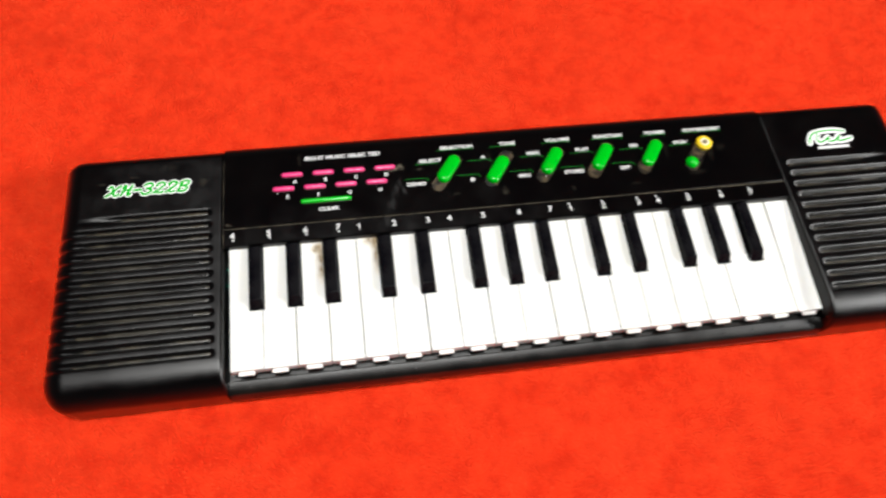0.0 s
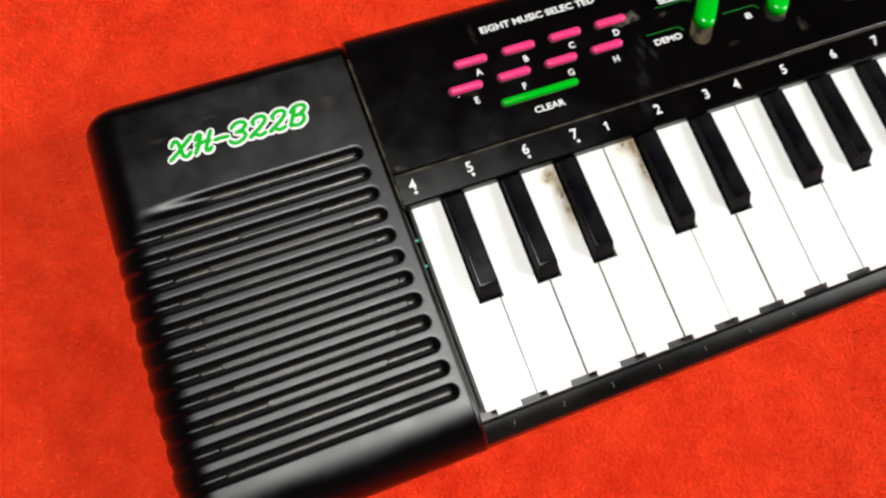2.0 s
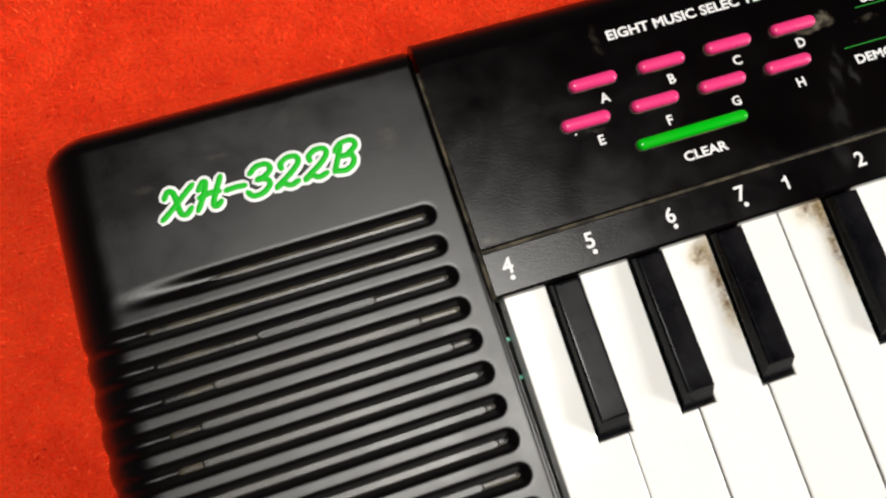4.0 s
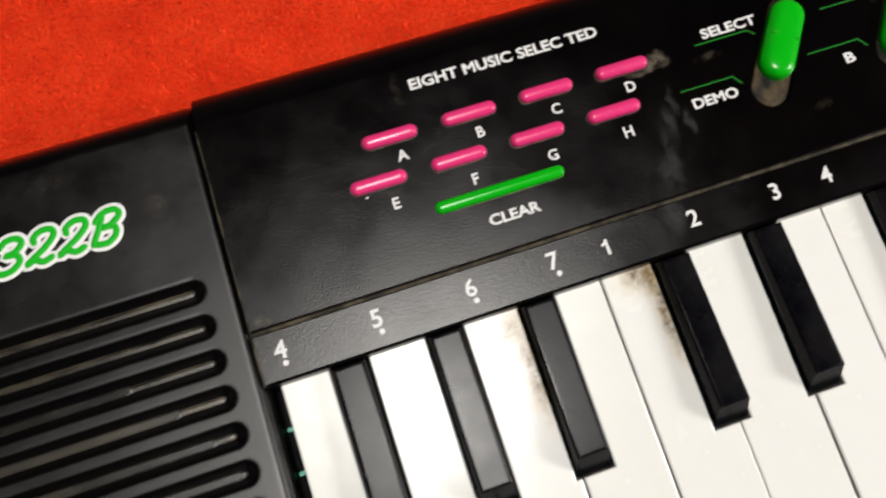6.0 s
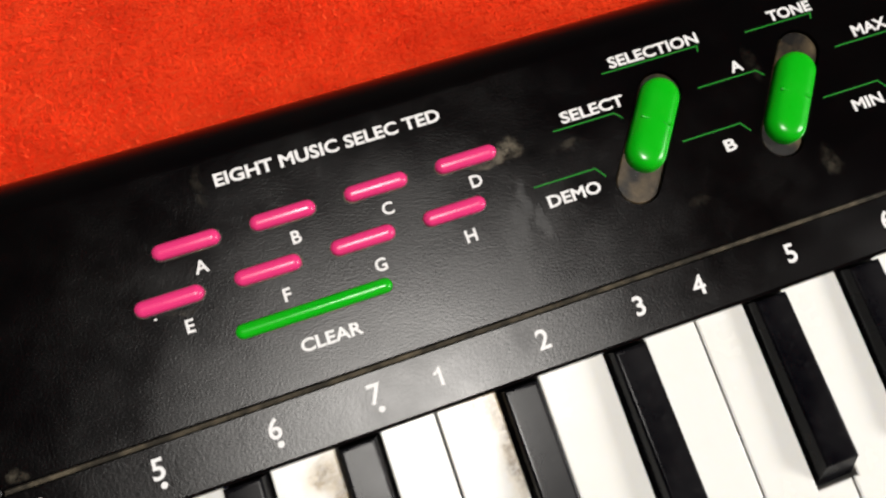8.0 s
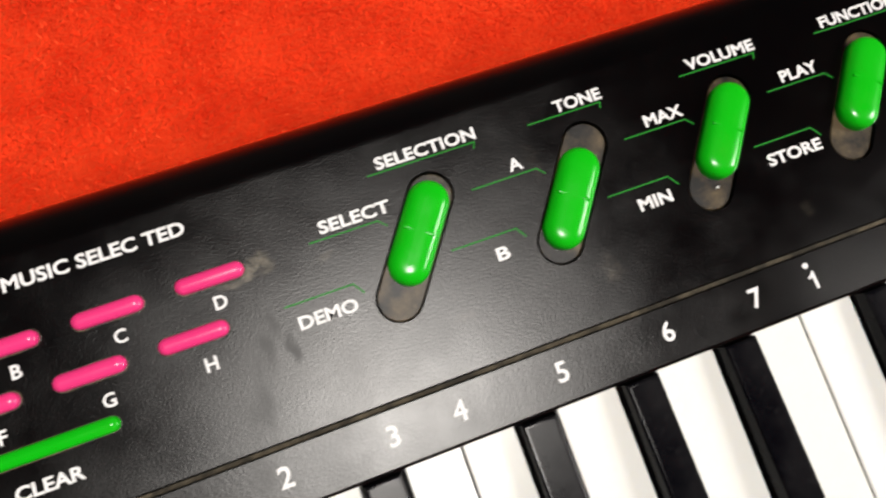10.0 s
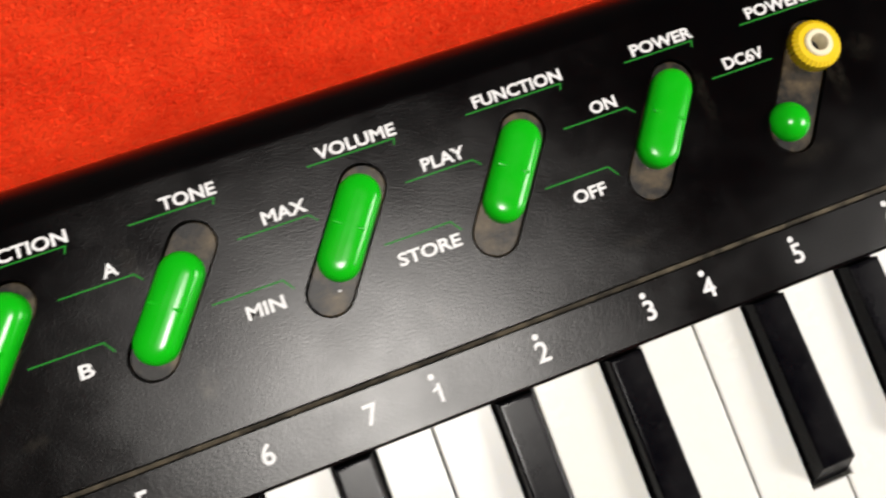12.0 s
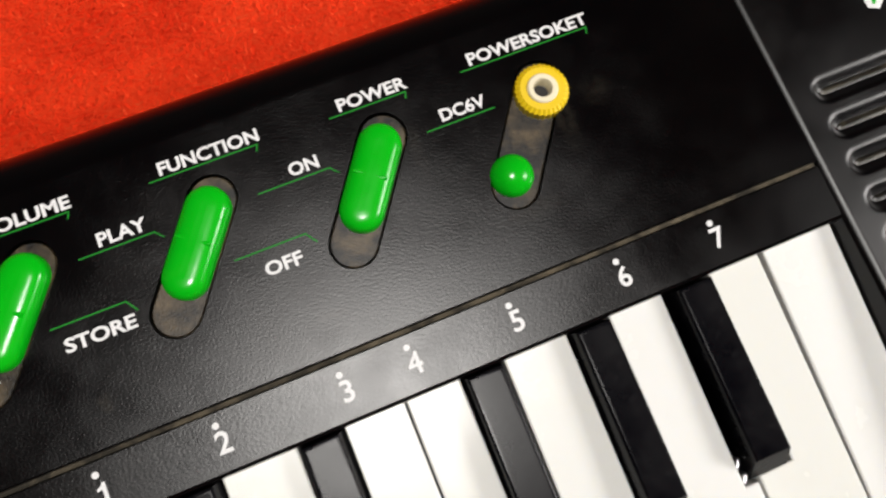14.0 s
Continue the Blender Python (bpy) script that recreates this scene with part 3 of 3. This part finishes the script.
UPPER = [("SELECT", 87.2, 98.1), ("A", 117.1, 119.3), ("MAX", 140.0, 146.6), ("PLAY", 164.3, 171.1), ("ON", 191.6, 195.9), ("DC6V", 214.6, 221.6)]
LOWER = [("DEMO", 80.4, 89.1), ("B", 110.6, 112.6), ("MIN", 133.9, 139.4), ("STORE", 156.3, 165.9), ("OFF", 183.9, 189.2)]


def rule(points):
    """A thin printed green line."""
    bm = bmesh.new()
    for (ax, ay), (bx, by) in zip(points, points[1:]):
        d = Vector((bx - ax, by - ay)).normalized() * 0.11
        poly = [(ax - d.x + d.y, ay - d.y - d.x), (bx + d.x + d.y, by + d.y - d.x), (bx + d.x - d.y, by + d.y + d.x), (ax - d.x - d.y, ay - d.y + d.x)]
        loft(bm, [[(x, y, z) for x, y in poly] for z in (TOP - 0.1, Z_INK - 0.005 * (ay > by + 0.1))])
    part("printed_rule", bm, M_RULE_INK, panel)


for k in range(6):
    x = SLOT_X[k]
    w, a, b = TITLES[k]
    lettering(w, a, b, 37.5 - 0.12 * k, 2.0, Z_INK, M_WHITE_INK, panel, 0.027)
    left = 122.4 if k == 1 else a - 1.6
    rule([(left, 37.1 - 0.12 * k), (b - 0.6, 37.1 - 0.12 * k), (b - 0.9, 36.2 - 0.12 * k)])
    w, a, b = UPPER[k]
    lettering(w, a, b, 30.9 - 0.12 * k, 2.0, Z_INK, M_WHITE_INK, panel, 0.027)
    rule([(x - 14.4, 30.2 - 0.1 * k), (x - 4.0, 30.2 - 0.1 * k)] + ([(x - 3.0, 29.1 - 0.1 * k)] if k < 5 else []))
    if k < 5:
        w, a, b = LOWER[k]
        lettering(w, a, b, 18.6 - 0.08 * k, 2.0, Z_INK, M_WHITE_INK, panel, 0.027)
        rule([(x - 20.5, 22.5 - 0.1 * k), (x - 10.4, 22.5 - 0.1 * k), (x - 9.3, 20.9 - 0.1 * k)])

# model badge in flowing strokes
def badge_lines(x, y, w, h, lean):
    """Strokes of the model mark, in a unit square each."""
    glyphs = {
        "X": [[(0.02, 0.72), (0.12, 0.95), (0.30, 0.85), (0.45, 0.5), (0.60, 0.12), (0.80, 0.02), (0.95, 0.2)], [(0.92, 0.98), (0.62, 0.66), (0.35, 0.34), (0.02, 0.02)]],
        "H": [[(0.05, 0.7), (0.18, 0.95), (0.3, 0.9), (0.26, 0.5), (0.1, 0.02)], [(0.85, 1.0), (0.72, 0.5), (0.66, 0.1), (0.82, 0.02), (0.95, 0.15)], [(0.1, 0.45), (0.5, 0.52), (0.85, 0.5)]],
        "-": [[(0.0, 0.45), (0.5, 0.47), (1.0, 0.45)]],
        "3": [[(0.08, 0.78), (0.3, 0.98), (0.68, 0.98), (0.86, 0.78), (0.66, 0.57), (0.36, 0.52), (0.7, 0.48), (0.88, 0.26), (0.66, 0.03), (0.28, 0.0), (0.05, 0.18)]],
        "2": [[(0.22, 0.66), (0.16, 0.84), (0.4, 1.0), (0.74, 0.96), (0.84, 0.74), (0.6, 0.45), (0.25, 0.2), (0.06, 0.05), (0.3, 0.14), (0.6, 0.02), (0.9, 0.1)]],
        "B": [[(0.3, 0.9), (0.22, 0.5), (0.1, 0.04)], [(0.08, 0.74), (0.3, 0.98), (0.72, 1.0), (0.88, 0.78), (0.62, 0.55), (0.36, 0.52), (0.76, 0.47), (0.84, 0.2), (0.58, 0.0), (0.12, 0.06)]],
    }
    out, cursor = [], 0.0
    widths = {"X": 0.17, "H": 0.15, "-": 0.11, "3": 0.15, "2": 0.15, "B": 0.15}
    for g in "XH-322B":
        for line in glyphs[g]:
            out.append([(x + (cursor + px * widths[g] * 0.92) * w + py * lean, y + py * h) for px, py in line])
        cursor += widths[g]
    return out


mark = badge_lines(-56.3, 26.8, 35.4, 5.4, 1.6)
badge = part("model_badge", tubes(mark, 1.15, 0.10, CAP_TOP), M_WHITE_INK, cap_left, "green and white printed model mark", smooth=60)
part("badge_print", tubes(mark, 0.68, 0.14, CAP_TOP + 0.02), M_GREEN_INK, badge, "green strokes of the mark", smooth=60)

# maker's mark on the other end, as a plain shape with bars
blob = [[(285.5, 24.6), (288, 29.5), (291.5, 31.0), (290.5, 25.6), (294, 25.8), (297, 28.0), (296.4, 25.4), (300, 25.8), (303, 28.4), (301.4, 25.4), (305, 25.6), (309, 26.6)], [(292, 31.5), (300, 31.9), (306.5, 30.8)]]
part("maker_badge", tubes(blob, 1.7, 0.10, CAP_TOP), M_WHITE_INK, cap_right, "pale green and white printed mark", smooth=60)
part("badge_print", tubes(blob, 0.55, 0.14, CAP_TOP + 0.02), M_GREEN_INK, cap_right, "green strokes of the mark", smooth=60)
bm = bmesh.new()
box(bm, 289.0, 306.0, 21.2, 22.7, CAP_TOP - 0.2, CAP_TOP + 0.05)
part("badge_bar", bm, M_WHITE_INK, cap_right, "small line of white print")

# keys
PITCH = 14.08
BLACK_X = [9.5, 26.0, 42.3, 66.9, 84.3] + [108.0, 124.4, 140.8, 165.2, 182.6] + [206.5, 223.0, 239.4]
KEY_TOP = TOP - 3.4
BLACK_BASE = TOP - 6.1
STAINED = {2: white_key_material("white_key_grimy_spot", ((10.4, -7.2, 2.4, 2.6, 1.0), (12.1, -14.0, 1.9, 10.0, 1.0))),
           4: white_key_material("white_key_grimy_edge", ((7.0, -5.2, 4.2, 3.4, 0.9), (8.6, -12.0, 1.5, 10.0, 0.95)))}
for i in range(19):
    xl, xr = -2.2 + PITCH * i + 0.17, min(263.7, -2.2 + PITCH * (i + 1) - 0.17)
    if i == 18:
        xl += 0.6
    x0 = xl
    poly = [(xl, -59.5), (xr, -59.5)]
    right = [b for b in BLACK_X if abs(b - xr) < 6]
    left = [b for b in BLACK_X if abs(b - xl) < 6]
    gap = 4.5 if i == 16 else 3.4
    poly += [(xr, -33.7), (right[0] - gap, -33.7), (right[0] - gap, 0.0)] if right else [(xr, 0.0)]
    poly += [(left[0] + 3.4, 0.0), (left[0] + 3.4, -33.7), (xl, -33.7)] if left else [(xl, 0.0)]
    bm = bmesh.new()
    prism(bm, [(x - x0, y) for x, y in poly], -5.5, 0.0, 0.3, 2)
    box(bm, 3.0, 9.6, -61.1, -59.2, -3.2, -2.1, 0.15)
    turn = {17: (5.6, 0, 1.3), 18: (5.2, 0.5, 0.4)}.get(i, (3.0 + random.uniform(-0.15, 0.25), 0, random.uniform(-0.12, 0.12)))
    part("white_key", bm, STAINED.get(i, M_WHITE_KEY), keyboard, "grimy yellowed white key" if i in STAINED else "pressed-down white key" if i > 16 else "white plastic key", 12, (x0, 0, KEY_TOP), turn)

bm = bmesh.new()
foot = [(-3.05, -33.3), (3.05, -33.3), (3.05, -4.5), (-3.05, -4.5)]
crown = [(-2.7, -30.2), (2.7, -30.2), (2.7, -4.6), (-2.7, -4.6)]
loft(bm, [[(x, y, -4.0) for x, y in foot], [(x, y, 0.3) for x, y in foot], [(x, y, 4.6) for x, y in crown]] + [[(x, y, 4.6 + 0.5 * math.sin(a)) for x, y in inset(crown, 0.6 - 0.6 * math.cos(a))] for a in (0.4, 0.8, 1.2, 1.57)])
black = None
for i, x in enumerate(BLACK_X):
    if black is None:
        black = part("black_key", bm, M_BLACK_KEY, keyboard, "glossy black plastic key", 16, (x, 0, BLACK_BASE), (0.8, 0, 0))
        continue
    ob = new("black_key", black.data)
    ob.parent, ob.matrix_parent_inverse = keyboard, keyboard.matrix_basis.inverted()
    ob.location = (x * MM, 0, BLACK_BASE * MM)
    ob.rotation_euler = (radians(0.8 + random.uniform(-0.3, 0.3)), radians(-2.5 if i == 12 else random.uniform(-0.8, 0.8)), radians(random.uniform(-0.2, 0.2)))
    tagged(ob, "glossy black plastic key")

# slits of the circuit board beside the first key, and raised marks on the front rail
for y in (-11.2, -18.6):
    bm = bmesh.new()
    box(bm, -3.9, -2.0, y - 0.35, y + 0.35, TOP - 11, TOP - 9.6)
    part("circuit_board", bm, M_PCB, tray, "edge of a green circuit board")
for i in range(19):
    x = 5.0 + PITCH * i
    bm = bmesh.new()
    box(bm, x - 0.18, x + 0.18, -65.0, -63.0, 12.0, 12.85, 0.1)
    part("raised_mark", bm, M_TRAY, tray)

bm = bmesh.new()
for x, y in ((235.5, -30.6), (235.6, -32.8)):
    prism(bm, stadium(x, y, 2.0, 0.9, 60, 5), KEY_TOP - 8, KEY_TOP - 2.4, 0.4, 3)
part("contact_spring", bm, M_METAL, tray, "bright steel contact in the gap", smooth=50)

# specks of lint
for x, y, z in ((20.6, 20.8, TOP), (147.0, 18.2, TOP - 0.35)):
    bm = bmesh.new()
    pill(bm, x, y, 0.55, 0.28, 40 + 7 * x, z, 0.12, 4, 2)
    bmesh.ops.recalc_face_normals(bm, faces=bm.faces)
    part("lint_speck", bm, M_WHITE_INK, panel, "tiny pale speck of lint")
